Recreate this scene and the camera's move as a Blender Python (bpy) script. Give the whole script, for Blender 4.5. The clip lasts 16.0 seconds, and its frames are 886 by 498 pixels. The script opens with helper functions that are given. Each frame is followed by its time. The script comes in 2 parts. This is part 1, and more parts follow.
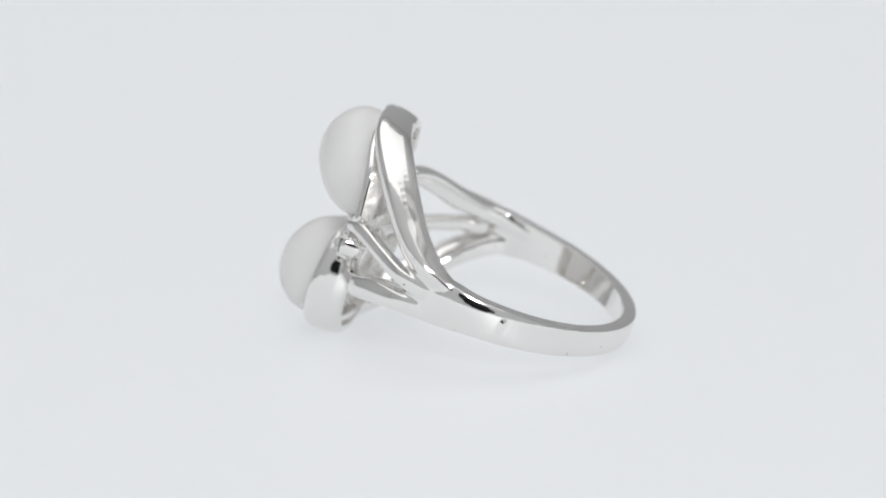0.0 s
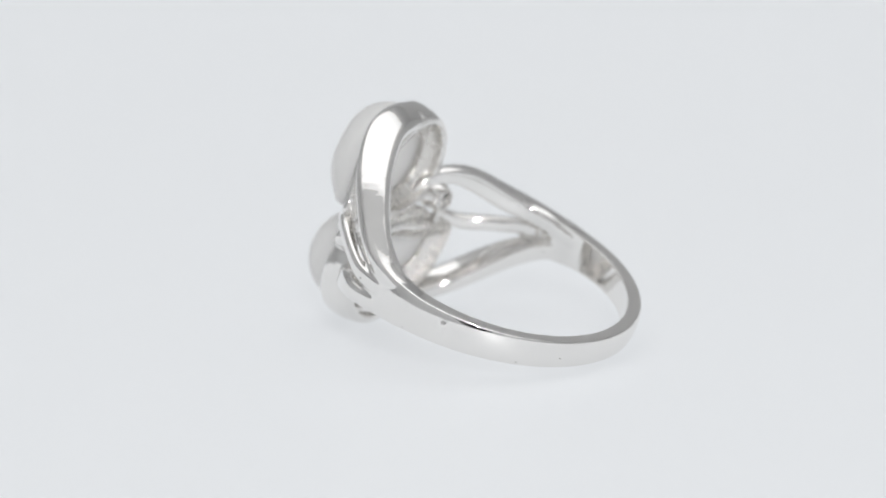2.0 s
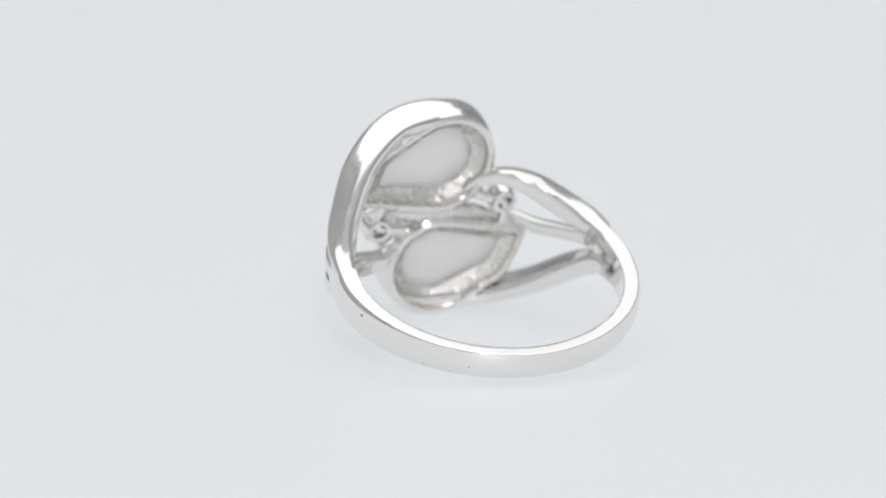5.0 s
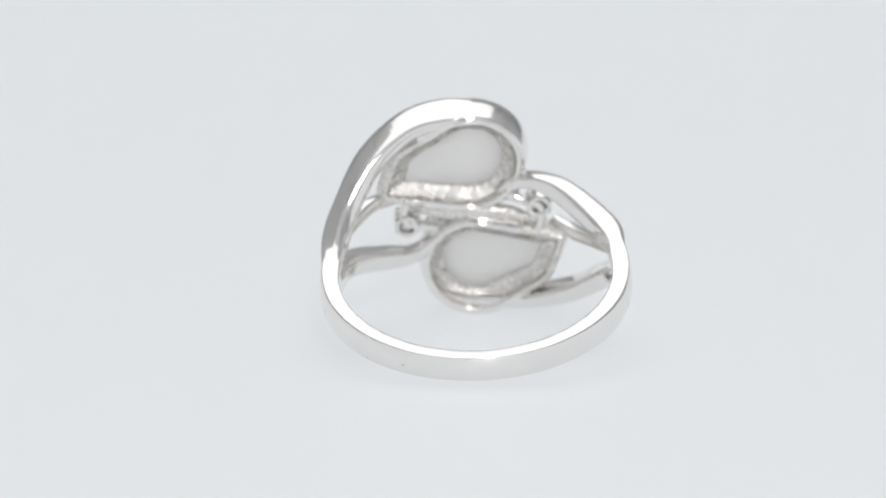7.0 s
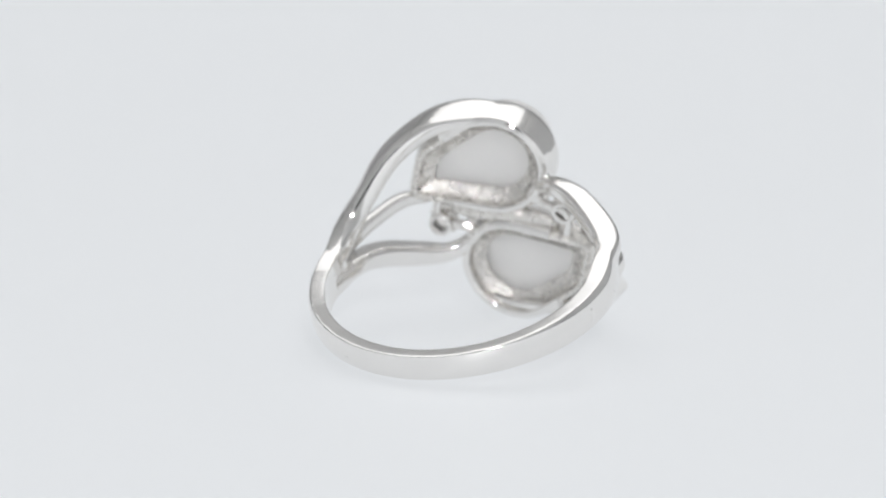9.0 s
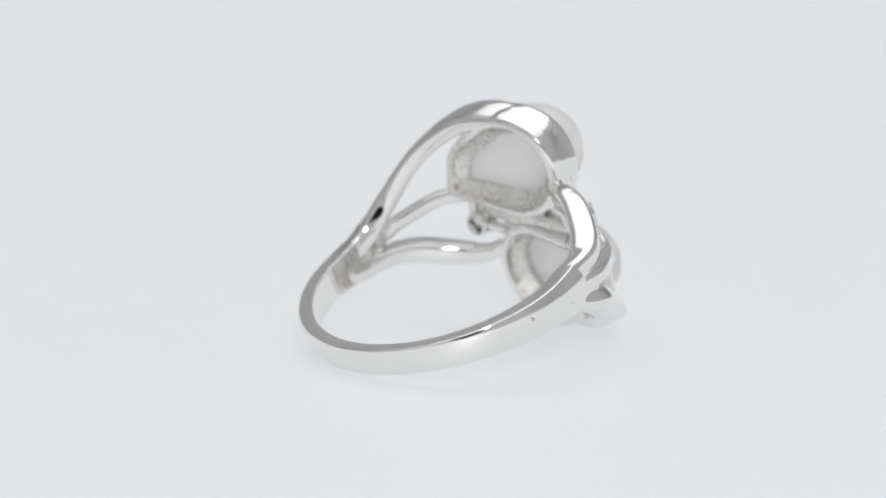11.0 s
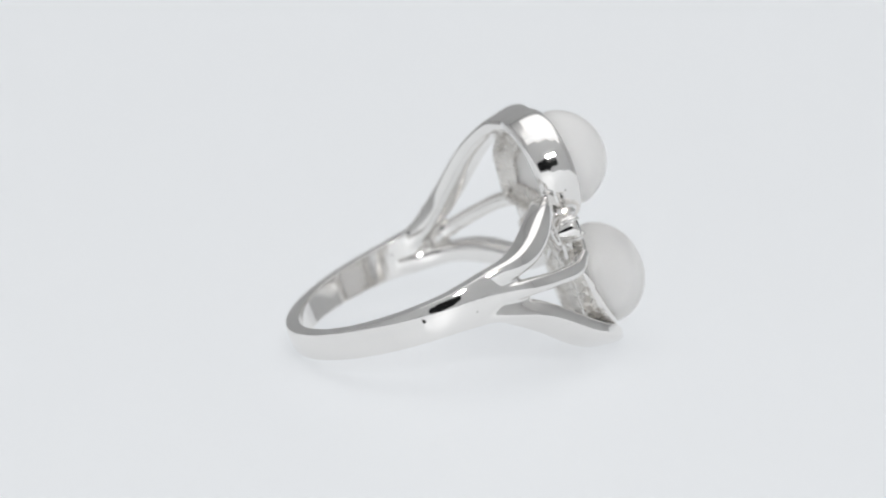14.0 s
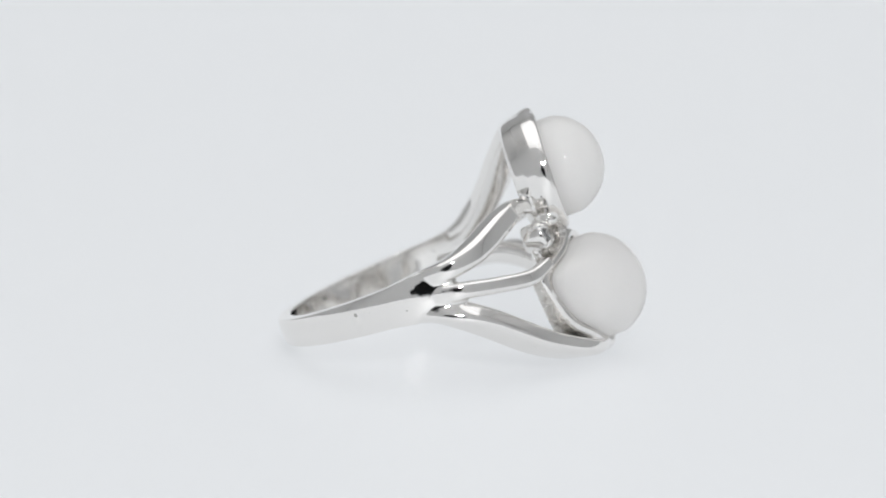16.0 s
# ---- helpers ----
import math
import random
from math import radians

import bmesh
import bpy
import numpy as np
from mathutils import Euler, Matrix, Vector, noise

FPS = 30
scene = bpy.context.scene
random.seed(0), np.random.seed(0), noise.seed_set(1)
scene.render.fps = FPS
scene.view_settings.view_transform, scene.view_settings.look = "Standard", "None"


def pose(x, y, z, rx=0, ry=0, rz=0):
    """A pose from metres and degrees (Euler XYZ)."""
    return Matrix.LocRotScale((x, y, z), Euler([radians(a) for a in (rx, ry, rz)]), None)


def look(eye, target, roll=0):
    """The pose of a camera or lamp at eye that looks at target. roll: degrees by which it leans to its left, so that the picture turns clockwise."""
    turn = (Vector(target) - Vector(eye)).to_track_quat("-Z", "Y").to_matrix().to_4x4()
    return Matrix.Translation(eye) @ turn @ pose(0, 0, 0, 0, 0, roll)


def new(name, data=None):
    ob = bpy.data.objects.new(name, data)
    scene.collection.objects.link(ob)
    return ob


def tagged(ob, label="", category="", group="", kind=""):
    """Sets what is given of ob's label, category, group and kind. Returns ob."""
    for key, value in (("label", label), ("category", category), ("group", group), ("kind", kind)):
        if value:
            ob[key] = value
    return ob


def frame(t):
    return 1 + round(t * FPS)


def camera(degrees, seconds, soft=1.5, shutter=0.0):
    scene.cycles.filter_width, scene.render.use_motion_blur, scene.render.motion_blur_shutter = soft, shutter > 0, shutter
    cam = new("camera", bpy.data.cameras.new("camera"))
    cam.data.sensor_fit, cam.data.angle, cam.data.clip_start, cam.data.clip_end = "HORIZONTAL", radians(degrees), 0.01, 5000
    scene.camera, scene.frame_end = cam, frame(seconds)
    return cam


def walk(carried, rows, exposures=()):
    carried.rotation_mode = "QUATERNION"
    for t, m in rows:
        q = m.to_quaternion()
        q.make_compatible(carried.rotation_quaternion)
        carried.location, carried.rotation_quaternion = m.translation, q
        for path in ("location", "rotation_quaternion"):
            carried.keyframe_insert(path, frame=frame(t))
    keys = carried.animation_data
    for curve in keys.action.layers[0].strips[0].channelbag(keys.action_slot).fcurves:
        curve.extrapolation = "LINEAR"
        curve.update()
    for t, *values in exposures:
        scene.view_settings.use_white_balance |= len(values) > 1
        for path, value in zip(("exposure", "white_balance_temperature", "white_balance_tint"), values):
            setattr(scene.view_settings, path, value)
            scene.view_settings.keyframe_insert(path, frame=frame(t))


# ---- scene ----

# One drawing unit is 1/27.5 mm; U turns drawing units into metres, K into millimetres.
K = 1 / 27.5
U = 0.001 * K

# ---- camera: it stands still and looks down a little on the turning ring ----
DOWN = 11.9
LENS = 4000.0
FAR = 4108.0
TABLE = -179.2
cam = camera(2 * math.degrees(math.atan(784 / LENS)), 16.0, soft=2.0)
dn, up_ = math.sin(radians(DOWN)), math.cos(radians(DOWN))
eye_pose = pose(-26.5 * U, (-1.9 * dn - FAR * up_) * U, (-1.9 * up_ + FAR * dn - TABLE) * U, 90 - DOWN, 0, 0)
walk(cam, [(0.0, eye_pose), (16.0, eye_pose)])
cam.data.dof.use_dof = True
cam.data.dof.focus_distance = (FAR - 190) * U
cam.data.dof.aperture_fstop = 32

# ---- light: a large softbox over the table and a small lamp beside the lens, in a grey studio; added fill lamps brighten backdrop and ceiling ----
world = bpy.data.worlds.new("studio")
scene.world = world
world.use_nodes = True
world.node_tree.nodes["Background"].inputs[0].default_value = (0.8, 0.88, 1.0, 1)
world.node_tree.nodes["Background"].inputs[1].default_value = 0.05


def softbox(name, eye, target, wide, high, watts, colour=(1, 1, 1)):
    lamp = bpy.data.lights.new(name, "AREA")
    lamp.shape, lamp.size, lamp.size_y, lamp.energy, lamp.color = "RECTANGLE", wide, high, watts, colour
    ob = new(name, lamp)
    ob.matrix_world = look(eye, target)
    return ob


softbox("softbox_light", (0.0, 0.03, 0.62), (0, 0.03, 0), 0.76, 0.86, 1.16, (0.98, 0.99, 1.0))
# unseen fill lamp, added to brighten the far end of the sweep
softbox("backdrop_fill_light", (0.0, 0.55, 0.45), (0, 0.95, 0.0), 1.2, 0.3, 0.4, (0.98, 0.99, 1.0))
# unseen fill lamp facing up, added to lift the greys of walls and ceiling
softbox("ceiling_fill_light", (0.0, 0.1, 0.72), (0, 0.1, 1.1), 1.3, 1.3, 5.0, (1.0, 0.99, 0.98))
softbox("lens_light", (0.03, -0.27, 0.15), (0, 0, 0.01), 0.03, 0.02, 0.3)


# ---- materials ----
def material(name, colour, rough, metal=0.0, grain=0.0, grain_size=400.0, vary=0.0, stain_size=60.0, rough_vary=0.0, deep=0.00005):
    """A surface with fine relief (grain) and slow changes of colour and gloss, sized in object space."""
    m = bpy.data.materials.new(name)
    m.use_nodes = True
    nt = m.node_tree
    b = nt.nodes["Principled BSDF"]
    b.inputs["Roughness"].default_value, b.inputs["Metallic"].default_value = rough, metal
    b.inputs["Base Color"].default_value = (*colour, 1)
    where = nt.nodes.new("ShaderNodeTexCoord")
    slow = nt.nodes.new("ShaderNodeTexNoise")
    slow.inputs["Scale"].default_value, slow.inputs["Detail"].default_value = stain_size, 4
    nt.links.new(where.outputs["Object"], slow.inputs["Vector"])
    if vary:
        mix = nt.nodes.new("ShaderNodeMix")
        mix.data_type = "RGBA"
        mix.inputs["A"].default_value = (*[c * (1 - vary) for c in colour], 1)
        mix.inputs["B"].default_value = (*[min(1, c * (1 + vary)) for c in colour], 1)
        nt.links.new(slow.outputs["Fac"], mix.inputs["Factor"])
        nt.links.new(mix.outputs["Result"], b.inputs["Base Color"])
    if rough_vary:
        span = nt.nodes.new("ShaderNodeMapRange")
        span.inputs["From Min"].default_value, span.inputs["From Max"].default_value = 0.3, 0.7
        span.inputs["To Min"].default_value, span.inputs["To Max"].default_value = max(0.01, rough - rough_vary), rough + rough_vary
        nt.links.new(slow.outputs["Fac"], span.inputs["Value"])
        nt.links.new(span.outputs["Result"], b.inputs["Roughness"])
    if grain:
        fine = nt.nodes.new("ShaderNodeTexNoise")
        fine.inputs["Scale"].default_value, fine.inputs["Detail"].default_value = grain_size, 5
        nt.links.new(where.outputs["Object"], fine.inputs["Vector"])
        bump = nt.nodes.new("ShaderNodeBump")
        bump.inputs["Strength"].default_value, bump.inputs["Distance"].default_value = grain, deep
        nt.links.new(fine.outputs["Fac"], bump.inputs["Height"])
        nt.links.new(bump.outputs["Normal"], b.inputs["Normal"])
    return m


SILVER = material("polished_silver", (0.87, 0.856, 0.838), 0.07, 1.0, rough_vary=0.02, vary=0.015, stain_size=0.5, grain=0.02, grain_size=1.2)
CAST = material("cast_silver", (0.82, 0.80, 0.77), 0.25, 1.0, grain=1.0, deep=0.0002, grain_size=2.6, vary=0.08, stain_size=1.0, rough_vary=0.08)
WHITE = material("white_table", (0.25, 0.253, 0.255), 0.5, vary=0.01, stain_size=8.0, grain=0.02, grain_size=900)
GREY = material("grey_wall", (0.72, 0.72, 0.72), 0.85, vary=0.03, stain_size=6, grain=0.2, grain_size=300)
# emission added to table and backdrop: keeps their white even and the shadows faint
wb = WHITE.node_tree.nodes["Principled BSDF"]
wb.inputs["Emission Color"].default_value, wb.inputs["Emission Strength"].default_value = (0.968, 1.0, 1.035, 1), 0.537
DARK = material("dark_room", (0.02, 0.02, 0.022), 0.8, vary=0.1)

# a few tiny casting pits in the polished metal
nt = SILVER.node_tree
sb = nt.nodes["Principled BSDF"]
place = nt.nodes.new("ShaderNodeTexCoord")
cells = nt.nodes.new("ShaderNodeTexVoronoi")
cells.inputs["Scale"].default_value = 0.75
pits = nt.nodes.new("ShaderNodeMath")
pits.operation, pits.inputs[1].default_value = "LESS_THAN", 0.042
blot = nt.nodes.new("ShaderNodeMix")
blot.data_type = "RGBA"
blot.inputs["B"].default_value = (0.12, 0.11, 0.10, 1)
before = sb.inputs["Base Color"].links[0].from_socket
nt.links.new(place.outputs["Object"], cells.inputs["Vector"])
nt.links.new(cells.outputs["Distance"], pits.inputs[0])
nt.links.new(pits.outputs["Value"], blot.inputs["Factor"])
nt.links.new(before, blot.inputs["A"])
nt.links.new(blot.outputs["Result"], sb.inputs["Base Color"])

MOON = material("moonstone", (0.998, 0.99, 0.98), 0.06, vary=0.025, stain_size=0.45)
nt = MOON.node_tree
mb = nt.nodes["Principled BSDF"]
mb.inputs["IOR"].default_value = 1.52
mb.inputs["Subsurface Weight"].default_value = 1.0
mb.inputs["Subsurface Radius"].default_value = (1.0, 1.0, 1.0)
mb.inputs["Subsurface Scale"].default_value = 0.0035
# light also passes through the milky stone
glow = nt.nodes.new("ShaderNodeBsdfTranslucent")
glow.inputs["Color"].default_value = (1.0, 0.985, 0.97, 1)
both = nt.nodes.new("ShaderNodeMixShader")
both.inputs[0].default_value = 0.42
nt.links.new(mb.outputs[0], both.inputs[1])
nt.links.new(glow.outputs[0], both.inputs[2])
nt.links.new(both.outputs[0], nt.nodes["Material Output"].inputs[0])

GEM = material("clear_crystal", (0.98, 0.98, 0.98), 0.02)
gb = GEM.node_tree.nodes["Principled BSDF"]
gb.inputs["Transmission Weight"].default_value, gb.inputs["IOR"].default_value = 1.0, 1.9


# ---- mesh helpers ----
def part(name, bm, mat, parent, label="", smooth=True):
    """Links a bmesh as one mesh object under a thing or a part."""
    bmesh.ops.recalc_face_normals(bm, faces=bm.faces)
    me = bpy.data.meshes.new(name)
    bm.to_mesh(me)
    bm.free()
    me.materials.append(mat)
    if smooth:
        for p in me.polygons:
            p.use_smooth = True
    ob = new(name, me)
    if parent:
        ob.parent = parent
    return tagged(ob, label) if label else ob


def skin(bm, rings, cap=True):
    """Joins closed rings of points into a tube."""
    vs = [[bm.verts.new(p) for p in r] for r in rings]
    n = len(vs[0])
    for a, b in zip(vs, vs[1:]):
        for i in range(n):
            bm.faces.new((a[i], a[(i + 1) % n], b[(i + 1) % n], b[i]))
    if cap:
        bm.faces.new(vs[0])
        bm.faces.new(vs[-1][::-1])
    return vs


def glide(rows, steps):
    """Catmull-Rom through rows of numbers."""
    a = np.array(rows, float)
    a = np.vstack([2 * a[0] - a[1], a, 2 * a[-1] - a[-2]])
    out = []
    for i in range(1, len(a) - 2):
        for s in range(steps):
            t = s / steps
            out.append(0.5 * (2 * a[i] + (a[i + 1] - a[i - 1]) * t + (2 * a[i - 1] - 5 * a[i] + 4 * a[i + 1] - a[i + 2]) * t * t
                              + (3 * a[i] - a[i - 1] - 3 * a[i + 1] + a[i + 2]) * t ** 3))
    out.append(a[-2])
    return np.array(out)


def bar(bm, rows, steps=8, square=3.0, sides=28, turn=1):
    """A bent bar. Rows: place (side, head, axis), half width, half thickness, and the direction of the width; turn=-1: the twin, half a turn round the head's axis."""
    a = glide(rows, steps)
    rings = []
    for i, r in enumerate(a):
        t = Vector(a[min(i + 1, len(a) - 1)][:3] - a[max(i - 1, 0)][:3]).normalized()
        w = Vector(r[5:8])
        w = (w - t * w.dot(t)).normalized()
        th = t.cross(w)
        ring = []
        for k in range(sides):
            f = 2 * math.pi * k / sides
            c, s = math.cos(f), math.sin(f)
            q = r[8] if len(r) > 8 else square
            x = math.copysign(abs(c) ** (2 / q), c) * r[3]
            y = math.copysign(abs(s) ** (2 / q), s) * r[4]
            p = (Vector(r[:3]) + w * x + th * y) * K
            ring.append((p.x * turn, p.y, p.z * turn))
        rings.append(ring)
    skin(bm, rings)


# ---- the setting: a white table sweeping up into a backdrop, in a grey studio; an added screen opens onto darkness behind the camera ----
def sweep():
    bm = bmesh.new()
    line = [(-0.6, 0.0), (-0.3, 0.0), (-0.1, 0.0), (0.1, 0.0), (0.4, 0.0)]
    line += [(0.6 + 0.36 * math.sin(a), 0.36 - 0.36 * math.cos(a)) for a in [radians(k * 4) for k in range(0, 12)]]
    left = [bm.verts.new((-0.9, y, z)) for y, z in line]
    right = [bm.verts.new((0.9, y, z)) for y, z in line]
    under_l = [bm.verts.new((-0.9, y + 0.002, z - 0.004)) for y, z in line]
    under_r = [bm.verts.new((0.9, y + 0.002, z - 0.004)) for y, z in line]
    for i in range(len(line) - 1):
        bm.faces.new((left[i], right[i], right[i + 1], left[i + 1]))
        bm.faces.new((under_l[i], under_l[i + 1], under_r[i + 1], under_r[i]))
    bm.faces.new((left[-1], right[-1], under_r[-1], under_l[-1]))
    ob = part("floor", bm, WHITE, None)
    return tagged(ob, "smooth white acrylic table sweeping up into backdrop, with added glow", "table", kind="structure")


def slab(name, x0, x1, y0, y1, z0, z1, mat, label, category):
    bm = bmesh.new()
    bmesh.ops.create_cube(bm, size=1)
    for v in bm.verts:
        v.co = ((x0 + x1) / 2 + v.co.x * (x1 - x0), (y0 + y1) / 2 + v.co.y * (y1 - y0), (z0 + z1) / 2 + v.co.z * (z1 - z0))
    return tagged(part(name, bm, mat, None, smooth=False), label, category, kind="structure")


def front_wall():
    """An added grey screen behind the camera; its opening makes the metal's dark reflections."""
    bm = bmesh.new()
    y0, y1 = -0.404, -0.40
    cx, cz, rad = -0.001, 0.095, 0.09
    n = 48
    rings = []
    for y, big in ((y0, False), (y0, True), (y1, True), (y1, False)):
        ring = []
        for k in range(n):
            a = 2 * math.pi * k / n
            c, s = math.cos(a), math.sin(a)
            if big:
                f = 1 / max(abs(c), abs(s))
                ring.append((0.948 * c * f, y, 0.55 + 0.545 * s * f))
            else:
                ring.append((cx + rad * c, y, cz + rad * s))
        rings.append(ring)
    skin(bm, rings + [rings[0]], cap=False)
    bmesh.ops.remove_doubles(bm, verts=bm.verts, dist=1e-6)
    return tagged(part("wall_front", bm, GREY, None, smooth=False), "added grey screen with a round opening, out of view", "screen", kind="structure")


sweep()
slab("wall_left", -0.956, -0.95, -1.0, 1.2, -0.1, 1.1, GREY, "plain grey wall of the studio", "wall")
slab("wall_right", 0.95, 0.956, -1.0, 1.2, -0.1, 1.1, GREY, "plain grey wall of the studio", "wall")
slab("wall_far", -0.95, 0.95, 1.2, 1.206, -0.1, 1.1, GREY, "plain grey wall of the studio", "wall")
slab("ceiling", -0.956, 0.956, -1.0, 1.206, 1.102, 1.108, GREY, "plain grey ceiling of the studio", "ceiling")
# unseen dark sheet, added so the screen's opening reflects black in the metal
slab("wall_back", -0.956, 0.956, -1.006, -1.002, -0.1, 1.1, DARK, "added dark sheet behind the camera, out of view", "curtain")
front_wall()

# ---- the ring ----
# Its own axes: x across the finger hole, y out to the head, z along the finger; origin at the hole's centre, in millimetres.
LEAN, YAW, ROLL, TURN_RATE, FACING = 20.75, 0.66, -2.4, 10.87, 7.0
centre = Vector((32.0, -49.5, -45.8 - TABLE))
REST = Matrix.Translation(centre * U) @ Matrix.Rotation(radians(YAW), 4, "Z") @ Matrix.Rotation(radians(LEAN), 4, "X") @ Matrix.Rotation(radians(ROLL), 4, "Y")

AXIS = (0, 0, 1)


# The pear outline of a setting: discs (side, axis, radius) that it hugs.
DISCS = ((-2, 109, 98), (-88, 94, 67), (-161, 52, 11))
STONE_DISCS = ((-2, 109, 98), (-88, 94, 69), (-144, 66, 32))


def pear(off, discs=DISCS, calm=2, count=120):
    pts = []
    for k in range(720):
        a = 2 * math.pi * k / 720
        d = (math.cos(a), math.sin(a))
        c = max(discs, key=lambda q: q[0] * d[0] + q[1] * d[1] + q[2])
        pts.append((c[0] + (c[2] + off) * d[0], c[1] + (c[2] + off) * d[1]))
    a = np.array(pts + pts[:1])
    run = np.concatenate([[0], np.cumsum(np.hypot(*np.diff(a, axis=0).T))])
    t = np.linspace(0, run[-1], count, endpoint=False)
    out = np.stack([np.interp(t, run, a[:, 0]), np.interp(t, run, a[:, 1])], 1)
    for _ in range(calm):
        out = (np.roll(out, 1, 0) + 2 * out + np.roll(out, -1, 0)) / 4
    return out


def girdle(s, n):
    """How far out the front edge of a setting lies: it bends down towards the tip."""
    return 274 + 0.10 * s + 0.03 * n - 0.0021 * min(0, s + 60) ** 2


def back_edge(s, n):
    return min(205 + 0.055 * (s + 165), girdle(s, n) - 24)


def seat(s, h, n, turn):
    """A point of a setting; the lower setting is a little larger than the upper one."""
    if turn < 0:
        h, n = h - 4, n * 1.06
    return (turn * s * K, h * K, turn * n * K)


def setting_ring(off, f, drop=0.0, turn=1, discs=DISCS):
    """One outline of a setting: off outwards, f from the back (0) to the girdle (1)."""
    out = []
    for s, n in pear(off, discs):
        g, b = girdle(s, n), back_edge(s, n)
        out.append(seat(s, b + f * (g - b) - drop, n, turn))
    return out


def shank(bm):
    """The plain hoop: flat inside and at the sides, domed outside, spreading into the forks at both ends."""
    rings = []
    for deg in range(-105, 106, 3):
        a, d = radians(deg), abs(deg)
        f = d / 105
        wing = 24 + 10 * min(1, d / 83) ** 2 + 0.64 * max(0, d - 83)
        back = 24 + 10 * min(1, d / 83) ** 2 + 0.55 * max(0, d - 83)
        top, low = (wing, -back) if deg < 0 else (back, -wing)
        out = 284 - 5 * f ** 4
        thick = (27 + 13 * f ** 1.7) * math.sqrt(1 - 0.8 * (max(0, d - 91) / 14) ** 2)
        dome = 3 + 5 * f
        mid, wide = (top + low) / 2, (top - low) / 2
        across = [i / 8 for i in range(-8, 9)]
        ring = [(wide * u, out - dome * abs(u) ** 2.5) for u in across] + [(wide, out - dome - (thick - dome) * i / 5) for i in range(1, 5)]
        ring += [(-wide * u, out - thick) for u in across] + [(-wide, out - thick + (thick - dome) * i / 5) for i in range(1, 5)]
        rings.append([(r * math.sin(a) * K, -r * math.cos(a) * K, (z + mid) * K) for z, r in ring])
    skin(bm, rings)


def band(ring):
    """Shank and its six split shoulder arms, melted into one casting."""
    bm = bmesh.new()
    shank(bm)
    for turn in (1, -1):
        # outer arm: over the crown of the setting
        bar(bm, [(-262, -92, 2, 8, 14, -1, -0.3, 0), (-262, -31, 10, 12, 20, -1, 0, 0), (-258, 33, 27, 19, 20, -0.98, 0.15, -0.1), (-248, 83, 55, 25, 21, -0.78, 0.55, -0.38),
                 (-229, 123, 89, 28, 20, -0.58, 0.78, -0.32), (-185, 180, 149, 32, 19, -0.48, 0.87, -0.08), (-116, 226, 192, 34, 17, -0.3, 0.93, 0.1), (-47, 243, 206, 33, 14, -0.1, 0.97, 0.27),
                 (20, 246, 202, 26, 9, 0, 0.96, 0.28), (64, 244, 182, 16, 3, 0, 1, 0.2)], 8, 3.4, 32, turn)
        # middle arm: to the tip of the setting
        bar(bm, [(-261, 30, 4, 20, 14, 0, 0, 1), (-262, 68, 8, 17, 13, 0, 0, 1), (-256, 106, 14, 15, 13, 0, 0, 1), (-229, 154, 27, 14, 13, 0, 0, 1), (-190, 205, 38, 14, 13, 0, 0, 1), (-152, 238, 28, 10, 10, 0, 0, 1)], 8, 3.2, 24, turn)
        # inner arm: curls to the round end of the other setting
        bar(bm, [(-258, -20, -14, 16, 14, 0, 0, 1), (-256, 40, -24, 19, 18, 0, 0, 1), (-247, 92, -30, 19, 24, 0, 0, 1), (-218, 136, -41, 22, 25, 0, 0, 1), (-166, 183, -66, 21, 22, 0, 0, 1), (-119, 208, -76, 16, 17, 0, 0, 1),
                 (-84, 228, -64, 13, 13, 0, 0, 1), (-54, 238, -36, 11, 10, 0, 0, 1)], 8, 3.4, 28, turn)
        # wall of the setting's round end, cast in one piece with the arm
        levels = ((0, 0.02), (5, 0.08), (10, 0.35), (12.5, 0.65), (12, 0.85), (10, 0.95), (3, 0.93), (-1, 0.5), (-5, 0.02))
        lines = [setting_ring(o, f, 0, turn) for o, f in levels]
        skin(bm, [[line[i % 120] for line in lines] for i in range(-60, 60) if lines[0][i % 120][0] * turn > -96 * K])
        # bead where it ends
        bar(bm, [(-82, 238, -40, 8, 8, 1, 0, 0), (-79, 248, -36, 13, 13, 1, 0, 0), (-77, 258, -33, 13, 13, 1, 0, 0), (-76, 267, -31, 7, 7, 1, 0, 0)], 6, 2.0, 20, turn)
        # web that carries the small crystal
        bar(bm, [(-60, 234, -36, 9, 10, 0, 1, 0), (-92, 226, -24, 10, 9, 0, 1, 0), (-124, 222, -16, 10, 9, 0, 1, 0), (-130, 220, 8, 9, 9, 0, 1, 0), (-122, 218, 36, 9, 9, 0, 1, 0)], 6, 2.4, 16, turn)
    ob = part("band", bm, SILVER, ring, "polished silver shank with split shoulder arms")
    # melt the bars together, swell and shrink for fillets in the forks, then polish
    for swell in (0.09, -0.09):
        melt = ob.modifiers.new("melt", "REMESH")
        melt.mode, melt.voxel_size, melt.use_smooth_shade = "VOXEL", 0.042, True
        fillet = ob.modifiers.new("fillet", "DISPLACE")
        fillet.strength, fillet.mid_level = swell, 0.0
    calm = ob.modifiers.new("calm", "SMOOTH")
    calm.factor, calm.iterations = 0.5, 30
    return ob


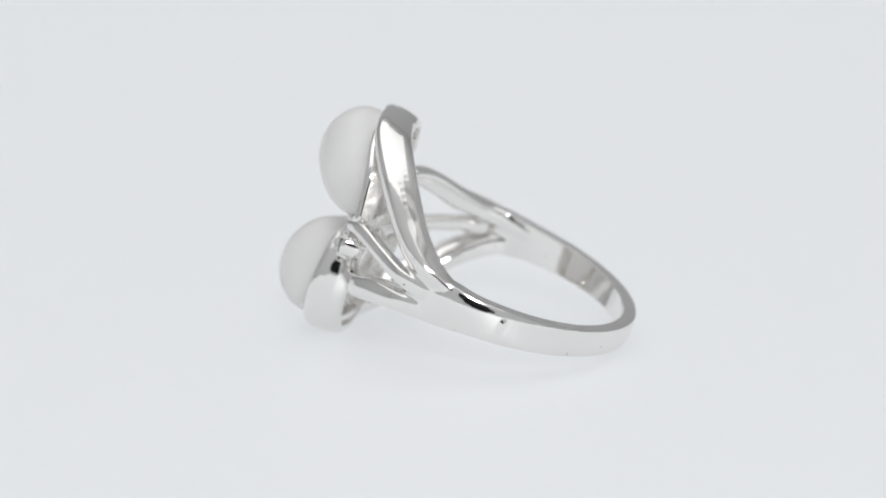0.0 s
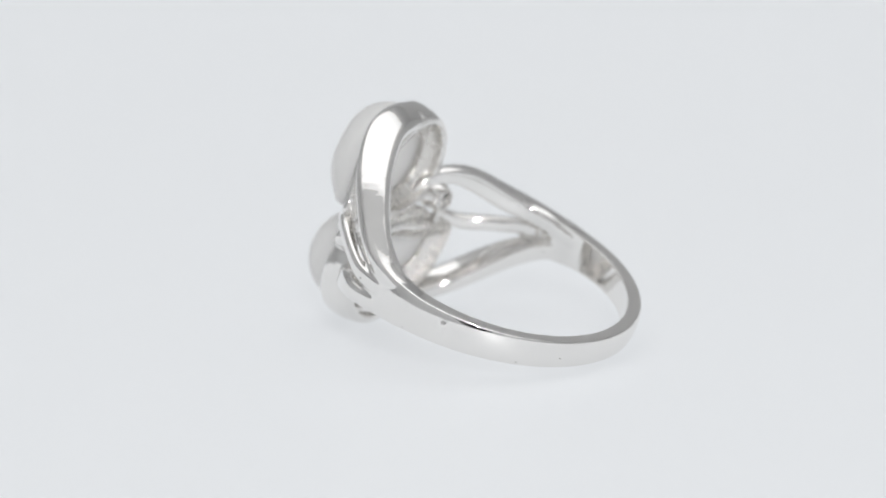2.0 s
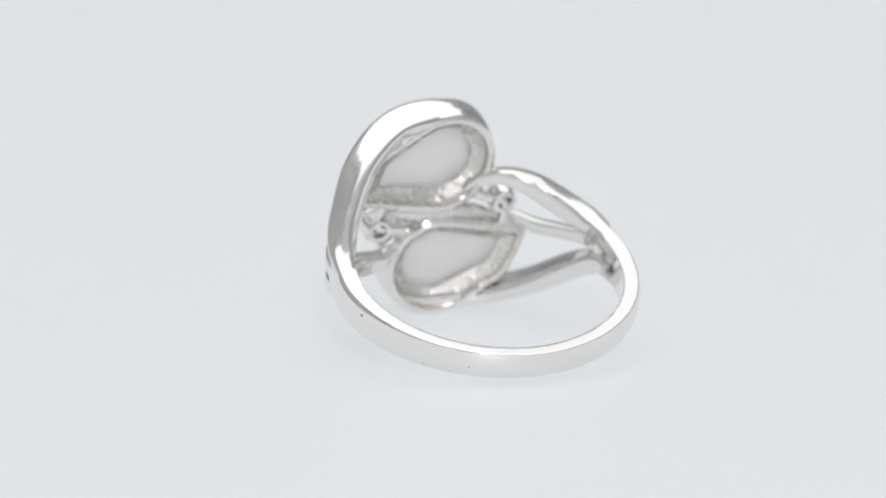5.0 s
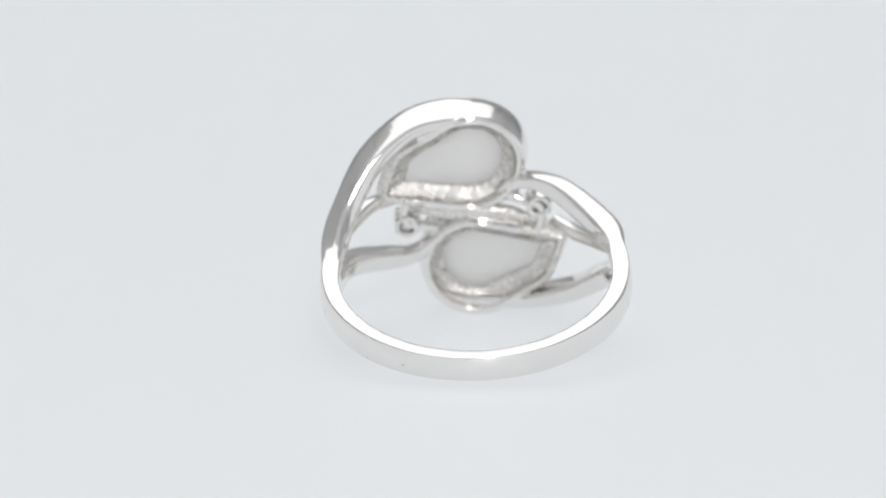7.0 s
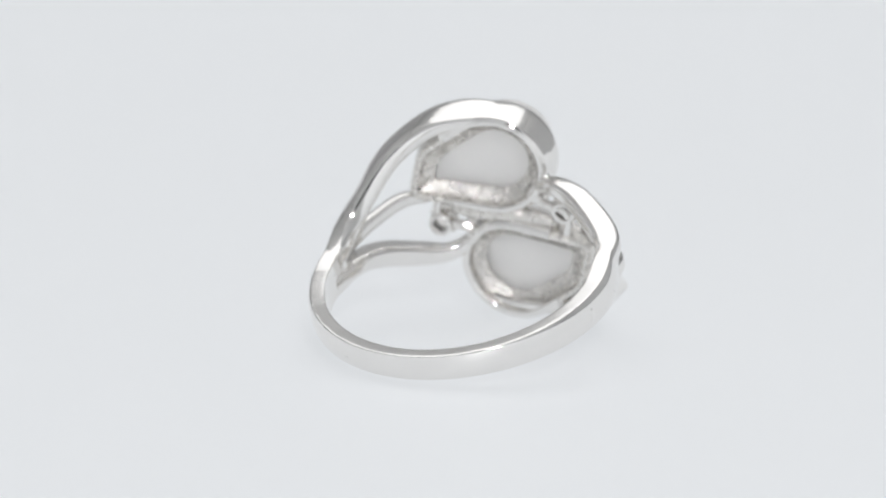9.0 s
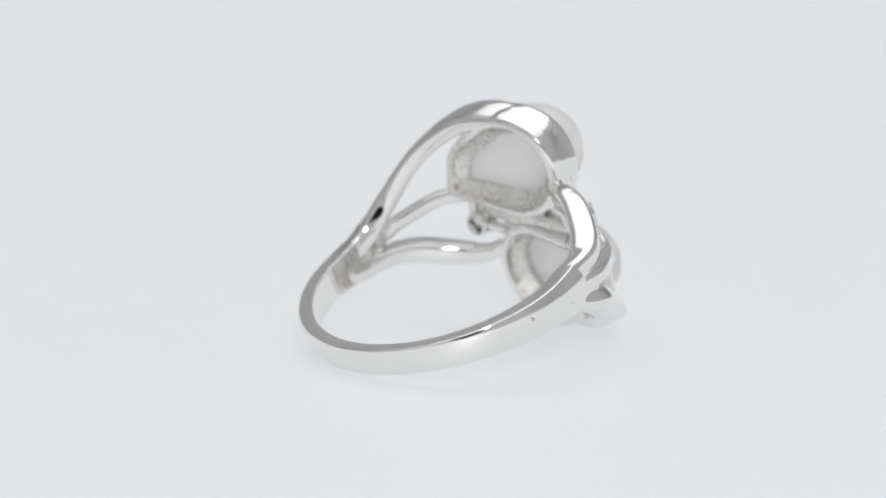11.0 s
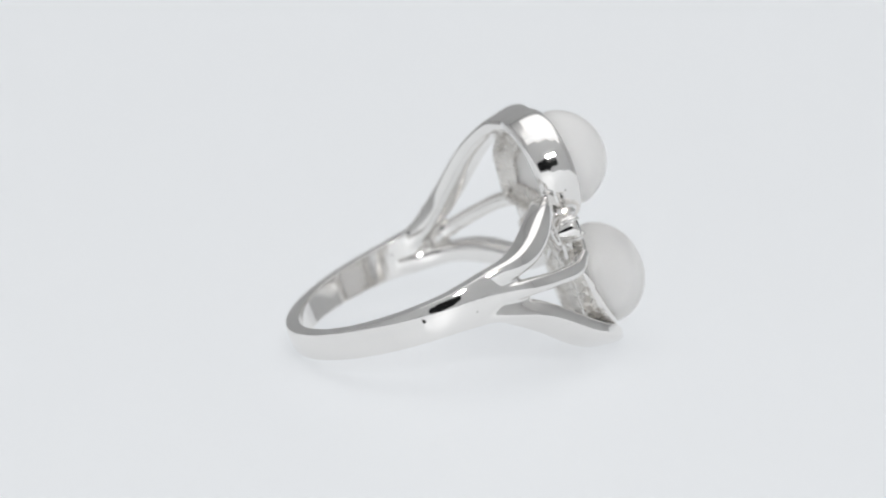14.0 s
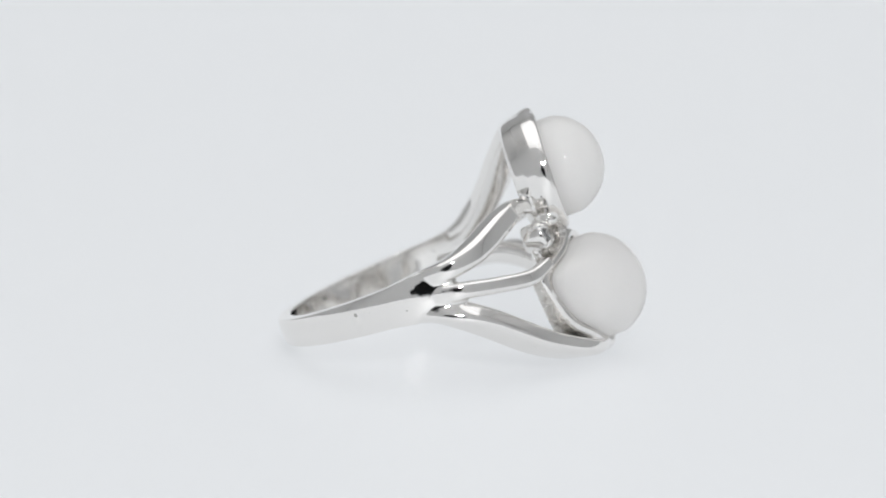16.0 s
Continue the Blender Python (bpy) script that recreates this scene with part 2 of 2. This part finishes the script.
def setting(ring, turn):
    bm = bmesh.new()
    rings = [setting_ring(o, f, d, turn) for o, f, d in ((-11, 0.05, 0), (-9, 0, 0), (-2, 0, 0), (0, 0.05, 0), (4, 0.35, 0), (8, 0.75, 0), (9, 0.94, 0), (7, 1.0, 0), (3, 1.0, -2))]
    rings += [setting_ring(o, f, d, turn, STONE_DISCS) for o, f, d in ((-4, 1.0, -1.5), (-5, 0.9, 0), (-7, 0.62, 0))]
    skin(bm, rings, cap=False)
    for face in bm.faces:
        c = face.calc_center_median() / K
        if c.x * turn < -90 and c.y < girdle(c.x * turn, c.z * turn) - 10:
            face.material_index = 1
    bez = part("bezel", bm, SILVER, ring, "polished silver pear-shaped bezel")
    bez.data.materials.append(CAST)
    bm = bmesh.new()
    rings = [setting_ring(o, f, 0, turn) for o, f in ((-10.5, 0.04), (-13, 0.2), (-15, 0.36), (-34, 0.42), (-37, 0.5), (-35, 0.6), (-6, 0.64))]
    skin(bm, rings, cap=False)
    part("bearing", bm, CAST, bez, "rough cast silver ledge inside the bezel")
    return bez


def stone(ring, turn):
    bm = bmesh.new()
    hub = np.array([0.0, 98.0])
    rings = []
    outline = pear(-7, STONE_DISCS, 14)
    high, low = 96, -22
    for f, k in ((low, 0.0001), (low, 0.4), (low, 0.72), (low + 3, 0.76), (low + 9, 0.84), (-10, 0.96), (0, 1.0)):
        rings.append([seat(s, girdle(s, n) + f, n, turn) for s, n in hub + (outline - hub) * k])
    # the dome: the hull of balls that shrink along the spine towards the tip
    balls = np.array([p + (q - p) * t / 12 for p, q in zip(np.array(STONE_DISCS, float), np.array(STONE_DISCS[1:], float)) for t in range(12)] + [np.array(STONE_DISCS[-1], float)])
    wall = 5
    for up in (0.5, 1.0):
        rings.append([seat(s, girdle(s, n) + wall * up, n, turn) for s, n in hub + (outline - hub) * (1 + 0.004 * up)])
    for i in range(1, 33):
        k = max(math.cos(math.pi / 2 * i / 32), 0.0005)
        row = []
        for s, n in hub + (outline - hub) * k:
            room = np.max((balls[:, 2] - 6) ** 2 - (balls[:, 0] - s) ** 2 - (balls[:, 1] - n) ** 2)
            rise = wall + (high - wall) * (math.sqrt(max(room, 0)) / 92) ** 0.95
            row.append(seat(s, girdle(s, n) + rise, n, turn))
        rings.append(row)
    skin(bm, rings)
    ob = part("stone", bm, MOON, ring, "milky white moonstone cabochon")
    polish = ob.modifiers.new("polish", "SMOOTH")
    polish.factor, polish.iterations = 0.5, 10
    return ob


def crystal(ring, turn):
    """A small round brilliant in a cup with four claws, in the gap beside a setting."""
    s0, h0, n0, r = 125, 242, 17, 25
    def at(x, y, z):
        return (turn * (s0 + x) * K, (h0 + y) * K, turn * (n0 + z) * K)
    bm = bmesh.new()
    circle = [(math.cos(2 * math.pi * k / 32), math.sin(2 * math.pi * k / 32)) for k in range(32)]
    rings = [[at(c * q, y, s * q) for c, s in circle] for q, y in ((r - 10, -34), (r - 4, -36), (r - 2, -32), (r + 1, -5), (r + 2, 2), (r - 1, 4), (r - 4, 2), (r - 7, -6), (r - 12, -26), (r - 10, -34))]
    skin(bm, rings, cap=False)
    cup = part("crystal_cup", bm, SILVER, ring, "polished silver cup with claws")
    for k in range(4):
        a = math.pi / 4 + k * math.pi / 2
        bm = bmesh.new()
        rows = [(r * math.cos(a), -20, r * math.sin(a)), (r * math.cos(a), 4, r * math.sin(a)), ((r - 4) * math.cos(a), 10, (r - 4) * math.sin(a))]
        rings = []
        for x, y, z in rows:
            rings.append([at(x + 4.5 * c, y, z + 4.5 * s) for c, s in circle[::4]])
        rings.append([at((r - 5) * math.cos(a) + 2 * c, 13, (r - 5) * math.sin(a) + 2 * s) for c, s in circle[::4]])
        skin(bm, rings)
        part("claw", bm, SILVER, cup)
    bm = bmesh.new()
    rings = []
    for q, y, off in ((1, -20, 0), (r - 5, -1, 0.5), (r - 4.5, 1, 0), (r - 9, 8, 0.5), (r - 12, 10, 0)):
        rings.append([at(q * math.cos(2 * math.pi * (k + off) / 16), y, q * math.sin(2 * math.pi * (k + off) / 16)) for k in range(16)])
    skin(bm, rings)
    part("gem", bm, GEM, cup, "clear faceted round crystal", smooth=False)


def bridge(ring):
    """Rough cast web that ties the two settings together."""
    bm = bmesh.new()
    rows = [(-104, 228, 16, 7, 9, 0, 0, 1), (-74, 230, 7, 13, 13, 0, 0, 1), (-36, 232, 2, 16, 16, 0, 0, 1), (0, 233, 0, 16, 17, 0, 0, 1), (36, 232, -2, 16, 16, 0, 0, 1), (74, 230, -7, 13, 13, 0, 0, 1), (104, 228, -16, 7, 9, 0, 0, 1)]
    bar(bm, rows, 8, 2.4, 24)
    rng = random.Random(5)
    for v in bm.verts:
        v.co += Vector((rng.uniform(-1, 1), rng.uniform(-1, 1), rng.uniform(-1, 1))) * 0.025
    part("bridge", bm, CAST, ring, "rough cast silver web between the two settings")


def build_ring():
    ring = new("ring")
    ring.empty_display_size = 1.0
    ring.scale = (0.001, 0.001, 0.001)
    tagged(ring, "polished silver ring with two pear-shaped white moonstone cabochons", "ring")
    band(ring)
    bridge(ring)
    for turn in (1, -1):
        setting(ring, turn)
        stone(ring, turn)
        crystal(ring, turn)
    return ring


ring = build_ring()


# ---- what moves: the ring turns with the table under it ----
def motions():
    rows = []
    for k in range(17):
        rows.append((float(k), Matrix.Rotation(radians(-TURN_RATE * (k - FACING)), 4, "Z") @ REST))
    walk(ring, rows)


motions()
